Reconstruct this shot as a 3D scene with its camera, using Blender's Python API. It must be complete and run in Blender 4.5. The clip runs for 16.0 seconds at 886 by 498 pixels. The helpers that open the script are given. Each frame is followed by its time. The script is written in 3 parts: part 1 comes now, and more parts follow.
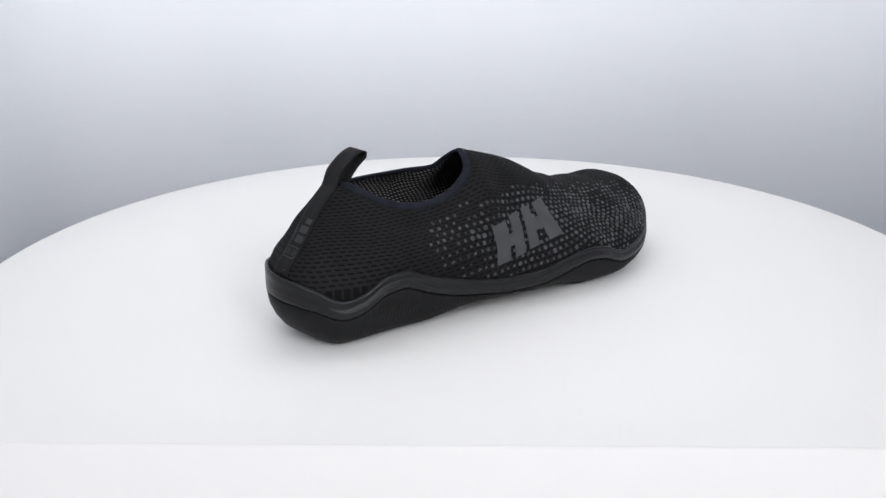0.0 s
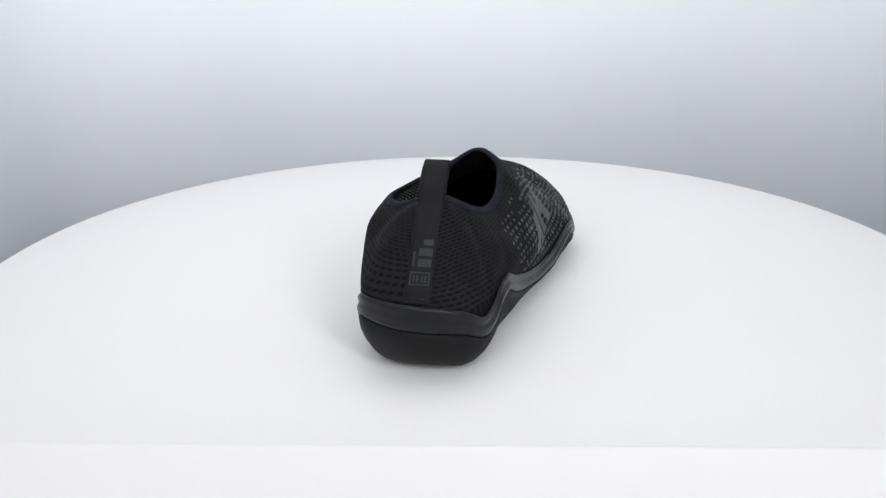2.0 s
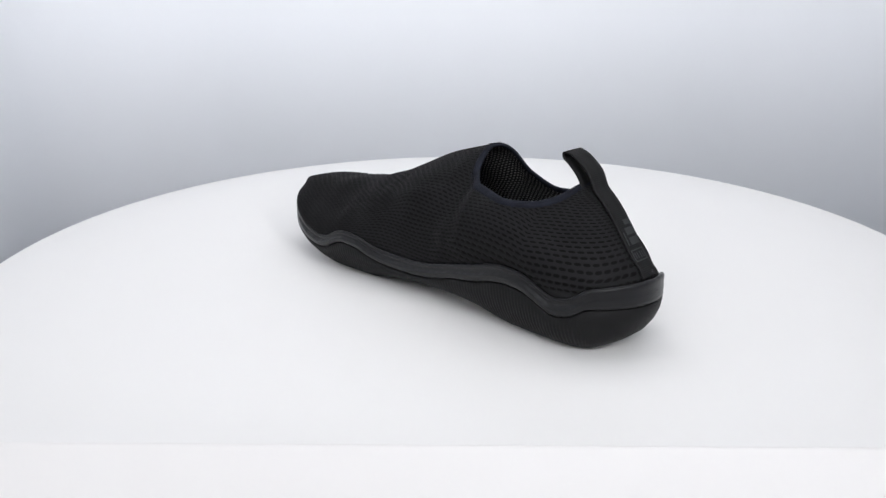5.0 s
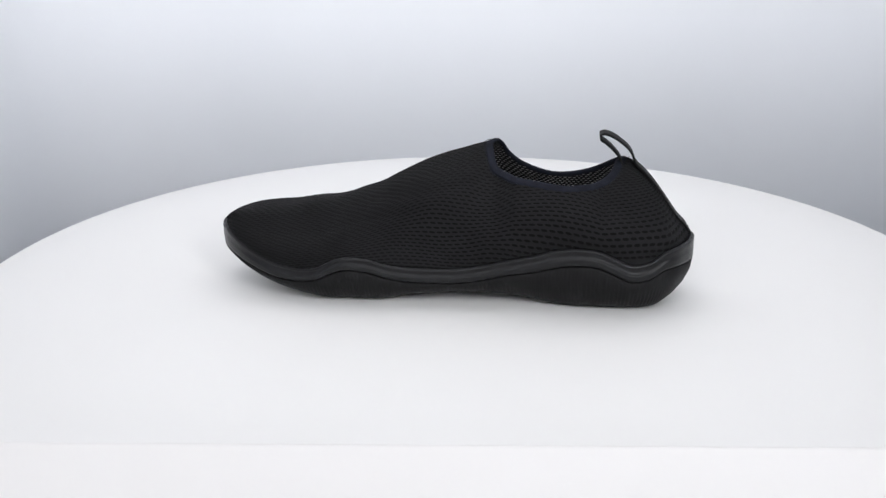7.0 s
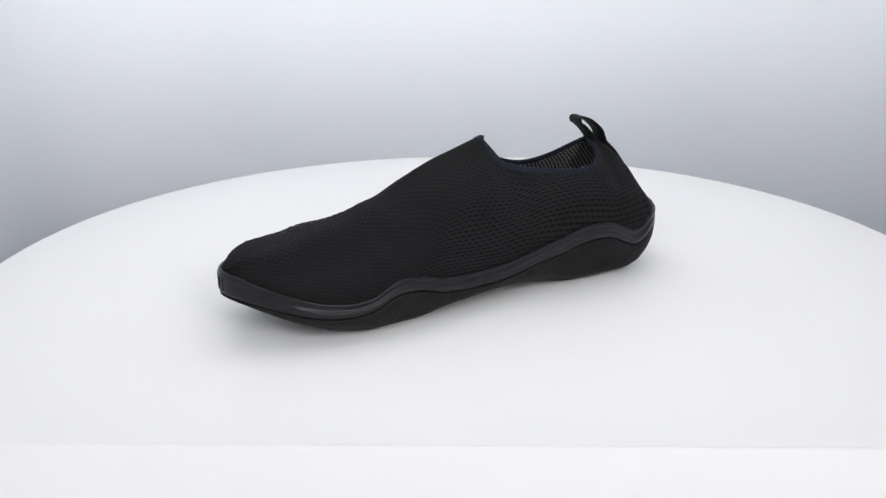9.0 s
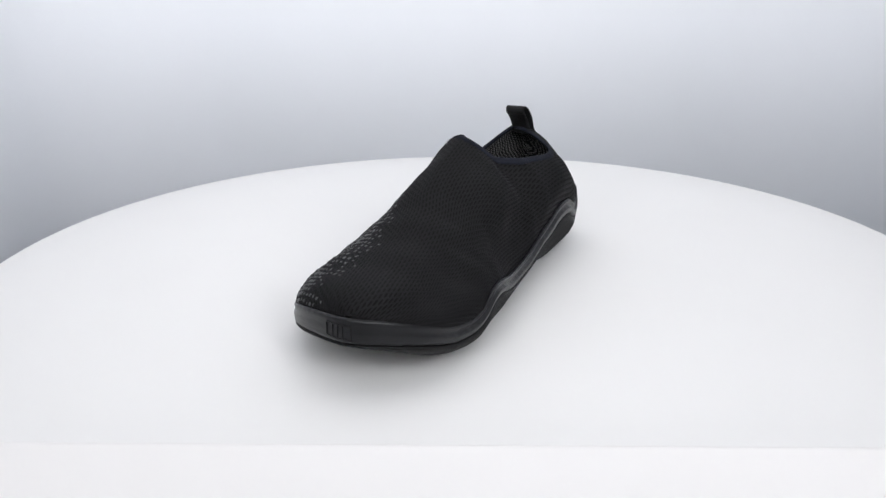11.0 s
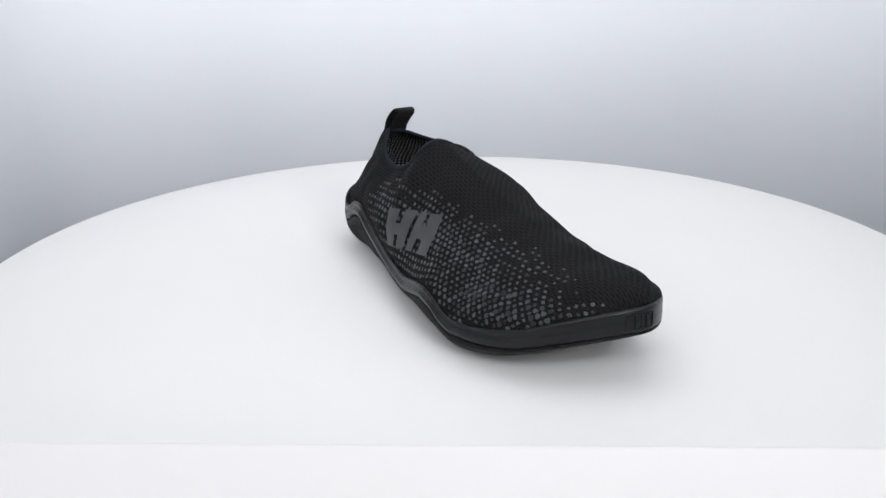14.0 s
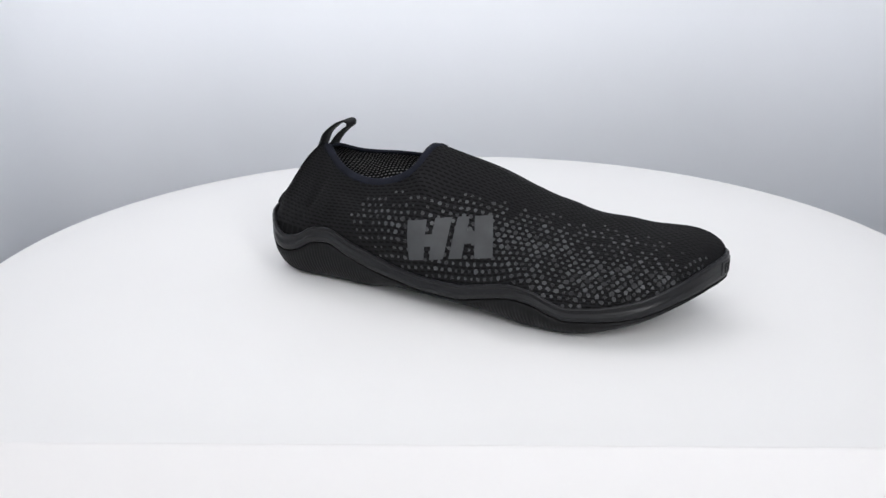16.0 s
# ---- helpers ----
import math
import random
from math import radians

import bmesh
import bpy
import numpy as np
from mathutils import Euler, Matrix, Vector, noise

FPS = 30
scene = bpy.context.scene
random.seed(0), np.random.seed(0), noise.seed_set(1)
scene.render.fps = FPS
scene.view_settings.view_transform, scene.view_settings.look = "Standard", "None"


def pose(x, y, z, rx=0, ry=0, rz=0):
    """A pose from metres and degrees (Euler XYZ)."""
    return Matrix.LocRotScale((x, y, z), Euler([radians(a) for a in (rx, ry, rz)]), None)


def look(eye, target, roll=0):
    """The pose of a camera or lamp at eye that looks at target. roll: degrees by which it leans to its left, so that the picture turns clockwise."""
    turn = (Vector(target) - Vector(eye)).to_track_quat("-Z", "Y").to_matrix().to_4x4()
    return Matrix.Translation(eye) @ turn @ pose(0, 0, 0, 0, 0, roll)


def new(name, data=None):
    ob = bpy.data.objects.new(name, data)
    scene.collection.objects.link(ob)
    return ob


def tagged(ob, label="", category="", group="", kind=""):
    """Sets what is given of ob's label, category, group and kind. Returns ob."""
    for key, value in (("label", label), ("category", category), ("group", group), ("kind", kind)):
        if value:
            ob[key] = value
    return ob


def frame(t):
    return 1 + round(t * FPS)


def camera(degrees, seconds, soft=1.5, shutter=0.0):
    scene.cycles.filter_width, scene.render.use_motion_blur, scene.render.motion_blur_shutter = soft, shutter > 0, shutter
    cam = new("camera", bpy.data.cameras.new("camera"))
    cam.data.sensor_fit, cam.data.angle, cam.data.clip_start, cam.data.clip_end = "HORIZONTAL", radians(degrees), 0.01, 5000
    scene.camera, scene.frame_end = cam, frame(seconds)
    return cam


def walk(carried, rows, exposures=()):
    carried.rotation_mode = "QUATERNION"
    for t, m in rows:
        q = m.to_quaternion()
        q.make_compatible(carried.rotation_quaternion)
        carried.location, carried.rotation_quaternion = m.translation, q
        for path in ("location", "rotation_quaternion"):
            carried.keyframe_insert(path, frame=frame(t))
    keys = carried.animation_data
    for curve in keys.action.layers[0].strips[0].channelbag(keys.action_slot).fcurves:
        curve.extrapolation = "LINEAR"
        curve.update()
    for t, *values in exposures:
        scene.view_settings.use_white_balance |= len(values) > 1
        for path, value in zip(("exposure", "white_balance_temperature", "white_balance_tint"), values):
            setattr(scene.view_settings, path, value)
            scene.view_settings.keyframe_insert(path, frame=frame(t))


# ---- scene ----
# ---- camera ----
cam = camera(53.64, 16.0, soft=1.45)
EYE, AIM = (0.0, -0.515, 0.2057), (-0.0137, -0.0436, 0.0395)
walk(cam, [(0.0, look(EYE, AIM, -0.558)), (16.0, look(EYE, AIM, -0.558))])

# ---- light: a white photo box with a wide diffuse ceiling panel, plus added front fills ----
world = bpy.data.worlds.new("world")
scene.world = world
world.use_nodes = True
world.node_tree.nodes["Background"].inputs[0].default_value = (0.9, 0.95, 1.0, 1)
world.node_tree.nodes["Background"].inputs[1].default_value = 0.05
scene.view_settings.exposure = -0.06


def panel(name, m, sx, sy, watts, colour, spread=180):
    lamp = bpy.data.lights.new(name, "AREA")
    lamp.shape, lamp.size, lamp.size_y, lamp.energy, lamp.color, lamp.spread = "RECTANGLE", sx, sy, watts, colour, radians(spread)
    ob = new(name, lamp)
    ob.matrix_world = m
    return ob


# the ceiling panel lights the table; unseen hooded fills are added in front to brighten the back wall
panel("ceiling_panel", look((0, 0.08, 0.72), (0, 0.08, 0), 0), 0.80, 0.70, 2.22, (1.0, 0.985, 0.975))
panel("front_wall_fill", look((0, -0.74, 0.60), (0, 0.60, 0.02), 0), 0.80, 0.20, 0.80, (0.985, 0.985, 1.0), 80)
for side, watts in ((-1, 0.80), (1, 2.15)):
    panel("side_wall_fill", look((side * 0.36, -0.76, 0.38), (side * -0.42, 0.50, 0.02), 0), 0.22, 0.55, watts, (0.98, 0.985, 1.005), 84)


# ---- materials ----
def material(name, colour, rough=0.5, metal=0.0):
    mat = bpy.data.materials.new(name)
    mat.use_nodes = True
    b = mat.node_tree.nodes["Principled BSDF"]
    b.inputs["Base Color"].default_value = (*colour, 1)
    b.inputs["Roughness"].default_value = rough
    b.inputs["Metallic"].default_value = metal
    return mat


def node(mat, kind, **values):
    n = mat.node_tree.nodes.new(kind)
    for key, value in values.items():
        n.inputs[key].default_value = value
    return n


def link(mat, a, out, b, into):
    mat.node_tree.links.new(a.outputs[out], b.inputs[into])


def shader(mat):
    return mat.node_tree.nodes["Principled BSDF"]


def mottled(mat, colour, spread, scale, bump, bump_scale, rough=None, rough_spread=0.08):
    """Two scales of uneven colour and gloss, and a fine relief, over the object's own space."""
    place = node(mat, "ShaderNodeTexCoord")
    big = node(mat, "ShaderNodeTexNoise", Scale=scale, Detail=4.0)
    fine = node(mat, "ShaderNodeTexNoise", Scale=bump_scale, Detail=3.0)
    link(mat, place, "Object", big, "Vector")
    link(mat, place, "Object", fine, "Vector")
    ramp = mat.node_tree.nodes.new("ShaderNodeValToRGB")
    ramp.color_ramp.elements[0].position, ramp.color_ramp.elements[1].position = 0.3, 0.7
    ramp.color_ramp.elements[0].color = (*[c * (1 - spread) for c in colour], 1)
    ramp.color_ramp.elements[1].color = (*[min(1, c * (1 + spread)) for c in colour], 1)
    link(mat, big, "Fac", ramp, "Fac")
    link(mat, ramp, "Color", shader(mat), "Base Color")
    if rough is not None:
        spreadn = node(mat, "ShaderNodeMapRange", **{"To Min": rough - rough_spread, "To Max": rough + rough_spread})
        link(mat, fine, "Fac", spreadn, "Value")
        link(mat, spreadn, "Result", shader(mat), "Roughness")
    relief = node(mat, "ShaderNodeBump", Strength=1.0, Distance=bump)
    link(mat, fine, "Fac", relief, "Height")
    link(mat, relief, "Normal", shader(mat), "Normal")
    return mat


def knit(name, yarn, hole, width, row, long, tall, depth, rough):
    """Warp-knit mesh: staggered rows of long slots between raised yarn, laid out in metres over the UV map."""
    mat = material(name, yarn, rough)
    uv = node(mat, "ShaderNodeTexCoord")
    def math_node(op, a, b=None, c=None):
        m = mat.node_tree.nodes.new("ShaderNodeMath")
        m.operation = op
        for k, x in enumerate((a, b, c)):
            if x is None:
                continue
            if isinstance(x, (int, float)):
                m.inputs[k].default_value = x
            else:
                mat.node_tree.links.new(x, m.inputs[k])
        return m.outputs[0]

    split = node(mat, "ShaderNodeSeparateXYZ")
    link(mat, uv, "UV", split, "Vector")
    v_row = math_node("DIVIDE", split.outputs[1], row)
    line = math_node("FLOOR", v_row)
    y = math_node("SUBTRACT", math_node("SUBTRACT", v_row, line), 0.5)
    odd = math_node("MULTIPLY", math_node("FLOORED_MODULO", line, 2.0), 0.5)
    x0 = math_node("ADD", math_node("ADD", math_node("DIVIDE", split.outputs[0], width), odd), math_node("MULTIPLY", y, SKEW))
    x = math_node("SUBTRACT", math_node("FRACT", x0), 0.5)
    f = math_node("ADD", math_node("POWER", math_node("MULTIPLY", math_node("ABSOLUTE", x), 2.0 / long), 3.0),
                  math_node("POWER", math_node("MULTIPLY", math_node("ABSOLUTE", y), 2.0 / tall), 2.0))
    step = node(mat, "ShaderNodeMapRange", **{"From Min": 0.45, "From Max": 1.5})
    step.interpolation_type = "SMOOTHSTEP"
    mat.node_tree.links.new(f, step.inputs["Value"])
    thread = node(mat, "ShaderNodeTexNoise", Scale=2600.0, Detail=2.0)
    link(mat, uv, "UV", thread, "Vector")
    worn = node(mat, "ShaderNodeTexNoise", Scale=38.0, Detail=3.0)
    link(mat, uv, "UV", worn, "Vector")
    mix = node(mat, "ShaderNodeMix")
    mix.data_type = "RGBA"
    mix.inputs[6].default_value = (*hole, 1)
    mix.inputs[7].default_value = (*yarn, 1)
    link(mat, step, "Result", mix, 0)
    tone = node(mat, "ShaderNodeMapRange", **{"To Min": 0.75, "To Max": 1.25})
    link(mat, worn, "Fac", tone, "Value")
    times = node(mat, "ShaderNodeVectorMath")
    times.operation = "SCALE"
    link(mat, mix, 2, times, 0)
    link(mat, tone, "Result", times, "Scale")
    link(mat, times, "Vector", shader(mat), "Base Color")
    high = node(mat, "ShaderNodeMath")
    high.operation = "MULTIPLY_ADD"
    high.inputs[1].default_value = 0.18
    link(mat, thread, "Fac", high, 0)
    link(mat, step, "Result", high, 2)
    relief = node(mat, "ShaderNodeBump", Strength=1.0, Distance=depth)
    link(mat, high, "Value", relief, "Height")
    link(mat, relief, "Normal", shader(mat), "Normal")
    shader(mat).inputs["Specular IOR Level"].default_value = 0.12
    return mat


KNIT_W, KNIT_H, SLOT_L, SLOT_T, SKEW = 0.0046, 0.00212, 0.80, 0.48, 0.30
MESH = knit("black_mesh_knit", (0.0090, 0.0089, 0.0098), (0.0010, 0.0010, 0.0012), KNIT_W, KNIT_H, SLOT_L, SLOT_T, 0.0004, 0.75)
# the lining's pale hole colour paints in daylight shining through the open mesh
LINING = knit("mesh_lining_lit_holes", (0.008, 0.008, 0.009), (0.22, 0.22, 0.22), 0.0029, 0.0018, 0.6, 0.40, 0.0002, 0.8)
RUBBER = mottled(material("black_rubber", (0.02, 0.02, 0.021), 0.5), (0.0072, 0.0075, 0.0088), 0.18, 60.0, 0.00006, 2500.0, 0.36)
OUTSOLE = mottled(material("black_outsole_rubber", (0.014, 0.014, 0.015), 0.55), (0.0070, 0.0070, 0.0076), 0.2, 60.0, 0.00008, 2500.0, 0.55)
BINDING = mottled(material("navy_black_binding", (0.012, 0.013, 0.02), 0.8), (0.0100, 0.0112, 0.0170), 0.25, 180.0, 0.00025, 1800.0, 0.8)
WEBBING = material("black_webbing", (0.007, 0.007, 0.0075), 0.7)
PRINT = mottled(material("grey_print", (0.05, 0.052, 0.055), 0.5), (0.041, 0.043, 0.0455), 0.15, 90.0, 0.00005, 1500.0, 0.5)
DOTS = material("grey_dot_print", (0.05, 0.052, 0.054), 0.45)
BADGE = mottled(material("dark_grey_print", (0.04, 0.043, 0.046), 0.5), (0.011, 0.0125, 0.0138), 0.2, 300.0, 0.00005, 1500.0, 0.5)
INSOLE = mottled(material("charcoal_insole", (0.03, 0.03, 0.032), 0.85), (0.34, 0.34, 0.35), 0.25, 120.0, 0.0003, 900.0, 0.85)
TABLE = mottled(material("matt_white_board", (0.82, 0.82, 0.825), 0.6), (0.730, 0.725, 0.720), 0.006, 9.0, 0.00003, 700.0, 0.6)
BOUNCE_BLOCK = mottled(material("dark_blocking_cloth", (0.03, 0.03, 0.03), 0.9), (0.03, 0.03, 0.032), 0.2, 12.0, 0.0003, 900.0, 0.9)
BOARD = mottled(material("warm_white_board", (0.6, 0.59, 0.58), 0.6), (0.730, 0.716, 0.710), 0.006, 9.0, 0.00003, 700.0, 0.6)
WALL = mottled(material("white_box_lining", (0.76, 0.78, 0.82), 0.75), (0.872, 0.891, 0.928), 0.008, 5.0, 0.00005, 500.0, 0.75)

for _mat, _level in ((RUBBER, 0.26), (OUTSOLE, 0.14), (BINDING, 0.1), (WEBBING, 0.15), (PRINT, 0.3), (DOTS, 0.3), (BADGE, 0.3), (INSOLE, 0.1)):
    shader(_mat).inputs["Specular IOR Level"].default_value = _level

# webbing: fine cross ribs
_uv = node(WEBBING, "ShaderNodeTexCoord")
_rib = node(WEBBING, "ShaderNodeTexWave", Scale=300.0, Distortion=0.3)
_rib.bands_direction = "X"
_rel = node(WEBBING, "ShaderNodeBump", Strength=1.0, Distance=0.00010)
link(WEBBING, _uv, "UV", _rib, "Vector")
link(WEBBING, _rib, "Fac", _rel, "Height")
link(WEBBING, _rel, "Normal", shader(WEBBING), "Normal")

# dots: each flake a little lighter or darker
_isl = node(DOTS, "ShaderNodeNewGeometry")
_map = DOTS.node_tree.nodes.new("ShaderNodeValToRGB")
_map.color_ramp.elements[0].color = (0.006, 0.006, 0.007, 1)
_map.color_ramp.elements[1].color = (0.056, 0.058, 0.061, 1)
link(DOTS, _isl, "Random Per Island", _map, "Fac")
link(DOTS, _map, "Color", shader(DOTS), "Base Color")


# ---- mesh helpers ----
def mesh_of(name, verts, faces, uvs=None, smooth=True):
    me = bpy.data.meshes.new(name)
    me.from_pydata([tuple(map(float, v)) for v in verts], [], [tuple(map(int, f)) for f in faces])
    if uvs is not None:
        layer = me.uv_layers.new(name="UVMap")
        idx = np.empty(len(me.loops), dtype=np.int32)
        me.loops.foreach_get("vertex_index", idx)
        layer.data.foreach_set("uv", np.asarray(uvs, dtype=np.float32)[idx].ravel())
    if smooth:
        me.polygons.foreach_set("use_smooth", [True] * len(me.polygons))
    me.update()
    return me


def part(name, me, mat, parent, label=""):
    ob = new(name, me)
    me.materials.append(mat)
    ob.parent = parent
    return tagged(ob, label)


def grid_faces(n, m, closed_n=False, closed_m=False):
    out = []
    for i in range(n if closed_n else n - 1):
        for j in range(m if closed_m else m - 1):
            a, b = i * m + j, i * m + (j + 1) % m
            c, d = ((i + 1) % n) * m + (j + 1) % m, ((i + 1) % n) * m + j
            out.append((a, b, c, d))
    return out


def curve(*knots):
    """A smooth function through (x, y) knots, without overshoot."""
    x, y = np.array(knots, float).T
    h, s = np.diff(x), np.diff(y) / np.diff(x)
    m = np.zeros(len(x))
    m[0], m[-1] = s[0], s[-1]
    for i in range(1, len(x) - 1):
        if s[i - 1] * s[i] > 0:
            m[i] = 3 * (h[i - 1] + h[i]) / ((2 * h[i] + h[i - 1]) / s[i - 1] + (h[i] + 2 * h[i - 1]) / s[i])

    def f(q):
        q = np.clip(np.asarray(q, float), x[0], x[-1])
        k = np.clip(np.searchsorted(x, q, side="right") - 1, 0, len(x) - 2)
        t = (q - x[k]) / h[k]
        return ((2 * t**3 - 3 * t**2 + 1) * y[k] + (t**3 - 2 * t**2 + t) * h[k] * m[k]
                + (3 * t**2 - 2 * t**3) * y[k + 1] + (t**3 - t**2) * h[k] * m[k + 1])
    return f


def closed_spline(points, n):
    """n evenly spread points of a closed Catmull-Rom curve."""
    p = np.array(points, float)
    out = []
    for i in range(len(p)):
        a, b, c, d = p[i - 1], p[i], p[(i + 1) % len(p)], p[(i + 2) % len(p)]
        for t in np.linspace(0, 1, 40, endpoint=False):
            out.append(0.5 * (2 * b + (c - a) * t + (2 * a - 5 * b + 4 * c - d) * t**2 + (3 * b - a - 3 * c + d) * t**3))
    return resample(np.array(out), n)


def resample(q, n):
    q = np.vstack([q, q[:1]])
    s = np.r_[0, np.cumsum(np.linalg.norm(np.diff(q, axis=0), axis=1))]
    t = np.linspace(0, s[-1], n, endpoint=False)
    return np.stack([np.interp(t, s, q[:, k]) for k in range(q.shape[1])], 1)


def smoothed(q, times):
    for _ in range(times):
        q = 0.25 * np.roll(q, 1, 0) + 0.5 * q + 0.25 * np.roll(q, -1, 0)
    return q


def unit(a):
    return a / np.maximum(np.linalg.norm(a, axis=-1, keepdims=True), 1e-12)


# ---- photo box ----
def rounded_box(x, y0, y1, r, n=14):
    pts = []
    for cx, cy, a0 in ((x - r, y1 - r, 0), (-x + r, y1 - r, 90), (-x + r, y0 + r, 180), (x - r, y0 + r, 270)):
        for k in range(n + 1):
            a = radians(a0 + 90 * k / n)
            pts.append((cx + r * math.cos(a), cy + r * math.sin(a)))
    return pts


FLOOR_Z, TOP_Z = -0.42, 0.74
ring = rounded_box(0.47, -0.80, 0.56, 0.18)
outer = rounded_box(0.485, -0.815, 0.575, 0.195)
n = len(ring)
verts = [(x, y, z) for pts in (ring, outer) for z in (FLOOR_Z, TOP_Z) for x, y in pts]
faces = []
for i in range(n):
    j = (i + 1) % n
    faces += [(i, j, n + j, n + i), (3 * n + i, 3 * n + j, 2 * n + j, 2 * n + i),
              (n + i, n + j, 3 * n + j, 3 * n + i), (2 * n + i, 2 * n + j, j, i)]
wall = part("wall_round", mesh_of("wall_round", verts, faces), WALL, None)
tagged(wall, "seamless pale blue-grey lining of a photo box with rounded corners", "wall", kind="structure")


def slab(name, pts, z0, z1, mat, label, category):
    k = len(pts)
    vs = [(x, y, z) for z in (z0, z1) for x, y in pts]
    fs = [tuple(range(k))[::-1], tuple(range(k, 2 * k))] + [(i, (i + 1) % k, k + (i + 1) % k, k + i) for i in range(k)]
    return tagged(part(name, mesh_of(name, vs, fs, smooth=False), mat, None), label, category, kind="structure")


slab("floor", outer, FLOOR_Z - 0.02, FLOOR_Z, WALL, "plain white floor of the photo box under the turntable", "floor")
slab("ceiling", outer, TOP_Z, TOP_Z + 0.02, WALL, "plain white ceiling of the photo box", "ceiling")


# the low front board of the box
def front_bounce_block():
    """Unseen dark cloth added across the box's front, behind the lamps, to cut bounce light."""
    xs = np.linspace(-0.31, 0.31, 63)
    n = len(xs)
    vs = [(x, -0.790 + 0.003 * math.sin(90 * x) - d, z) for d in (0.0, 0.002) for z in (FLOOR_Z + 0.001, TOP_Z - 0.001) for x in xs]
    fs = [(i, i + 1, n + i + 1, n + i) for i in range(n - 1)] + [(3 * n + i, 3 * n + i + 1, 2 * n + i + 1, 2 * n + i) for i in range(n - 1)]
    tagged(part("unseen_bounce_block", mesh_of("unseen_bounce_block", vs, fs), BOUNCE_BLOCK, None), "unseen dark cloth added across the box front to block bounce light", "curtain", kind="structure")


front_bounce_block()


def front_board():
    y0, y1, top_z, r = -0.375, -0.300, 0.073, 0.004
    bend = [(math.cos(a), math.sin(a)) for a in np.linspace(0, math.pi / 2, 7)]
    prof = [(y0, FLOOR_Z)] + [(y0 + r - r * c, top_z - r + r * q) for c, q in bend] + [(y1 - r + r * c, top_z - r + r * q) for c, q in bend[::-1]] + [(y1, FLOOR_Z)]
    m = len(prof)
    vs = [(x, y, z) for x in (-0.469, 0.469) for y, z in prof]
    fs = [(i, i + 1, m + i + 1, m + i) for i in range(m - 1)] + [tuple(range(m))[::-1], tuple(range(m, 2 * m)), (m - 1, 0, m, 2 * m - 1)]
    ob = part("wall_front", mesh_of("wall_front", vs, fs, smooth=False), BOARD, None)
    tagged(ob, "low warm-white front board of the photo box", "wall", kind="structure")


front_board()


# ---- turntable ----
def lathe(profile, n=240):
    vs = [(r * math.cos(a), r * math.sin(a), z) for a in np.linspace(0, 2 * math.pi, n, endpoint=False) for r, z in profile]
    return vs, grid_faces(n, len(profile), closed_n=True)


def turntable():
    base = tagged(new("turntable"), "round matt white turntable disc carrying the shoe", "turntable")
    R = 0.3176
    prof = [(0.0005, 0.0), (0.1, 0.0), (0.25, 0.0), (R - 0.0035, 0.0), (R - 0.0012, -0.0006), (R - 0.0002, -0.002), (R, -0.004),
            (R, -0.0125), (R - 0.0012, -0.0144), (R - 0.003, -0.015), (0.2, -0.015), (0.0005, -0.015)]
    part("disc", mesh_of("disc", *lathe(prof)), TABLE, base)
    hub = [(0.0005, -0.0152), (0.09, -0.0152), (0.095, -0.02), (0.10, -0.405), (0.11, -0.4195), (0.0005, -0.4195)]
    part("pedestal", mesh_of("pedestal", *lathe(hub, 96)), TABLE, base, "white drum pedestal")
    base.location = (-0.0035, 0.0337, 0.0)
    return base


table = turntable()

# ---- the shoe: u runs from heel to toe, v to the inner side, w up ----
AXIS_U = 0.133
OUTLINE = [(-0.0026, 0.003), (0.003, -0.0168), (0.017, -0.0297), (0.05, -0.0362), (0.085, -0.0405), (0.12, -0.0472), (0.155, -0.0550),
           (0.19, -0.0615), (0.22, -0.0605), (0.245, -0.0520), (0.265, -0.0375), (0.279, -0.0195), (0.2880, 0.003), (0.2814, 0.0198),
           (0.2655, 0.0342), (0.245, 0.0420), (0.215, 0.0468), (0.19, 0.0462), (0.155, 0.0420), (0.12, 0.0405), (0.085, 0.0408),
           (0.05, 0.0412), (0.017, 0.0355), (0.003, 0.0215)]
edge_in = curve((-0.0038, 0.0420), (0.0147, 0.0400), (0.0236, 0.0335), (0.0329, 0.0316), (0.0426, 0.0355), (0.0524, 0.0400), (0.0619, 0.0412),
                (0.0714, 0.0407), (0.0904, 0.0354), (0.1065, 0.0315), (0.1227, 0.0273), (0.139, 0.0252), (0.1556, 0.0251), (0.172, 0.0267),
                (0.1886, 0.0312), (0.1986, 0.0319), (0.2054, 0.0304), (0.2157, 0.0250), (0.226, 0.0232), (0.2395, 0.0246), (0.2628, 0.0325),
                (0.278, 0.0380), (0.2880, 0.0408))
edge_out = curve((-0.0038, 0.0420), (0.0073, 0.0365), (0.018, 0.0300), (0.0285, 0.0312), (0.0425, 0.0385), (0.0555, 0.0400), (0.0654, 0.0355),
                 (0.0851, 0.0287), (0.1052, 0.0235), (0.1248, 0.0210), (0.1437, 0.0212), (0.1619, 0.0250), (0.181, 0.0287), (0.1926, 0.0275),
                 (0.2021, 0.0234), (0.2115, 0.0206), (0.2262, 0.0215), (0.2401, 0.0236), (0.2534, 0.0270), (0.2662, 0.0325), (0.2786, 0.0375),
                 (0.2880, 0.0408))
band = curve((-0.0038, 0.0135), (0.02, 0.0105), (0.05, 0.0098), (0.08, 0.0105), (0.11, 0.0088), (0.15, 0.0088), (0.19, 0.0080),
             (0.215, 0.0078), (0.25, 0.0100), (0.27, 0.0115), (0.2908, 0.0132))
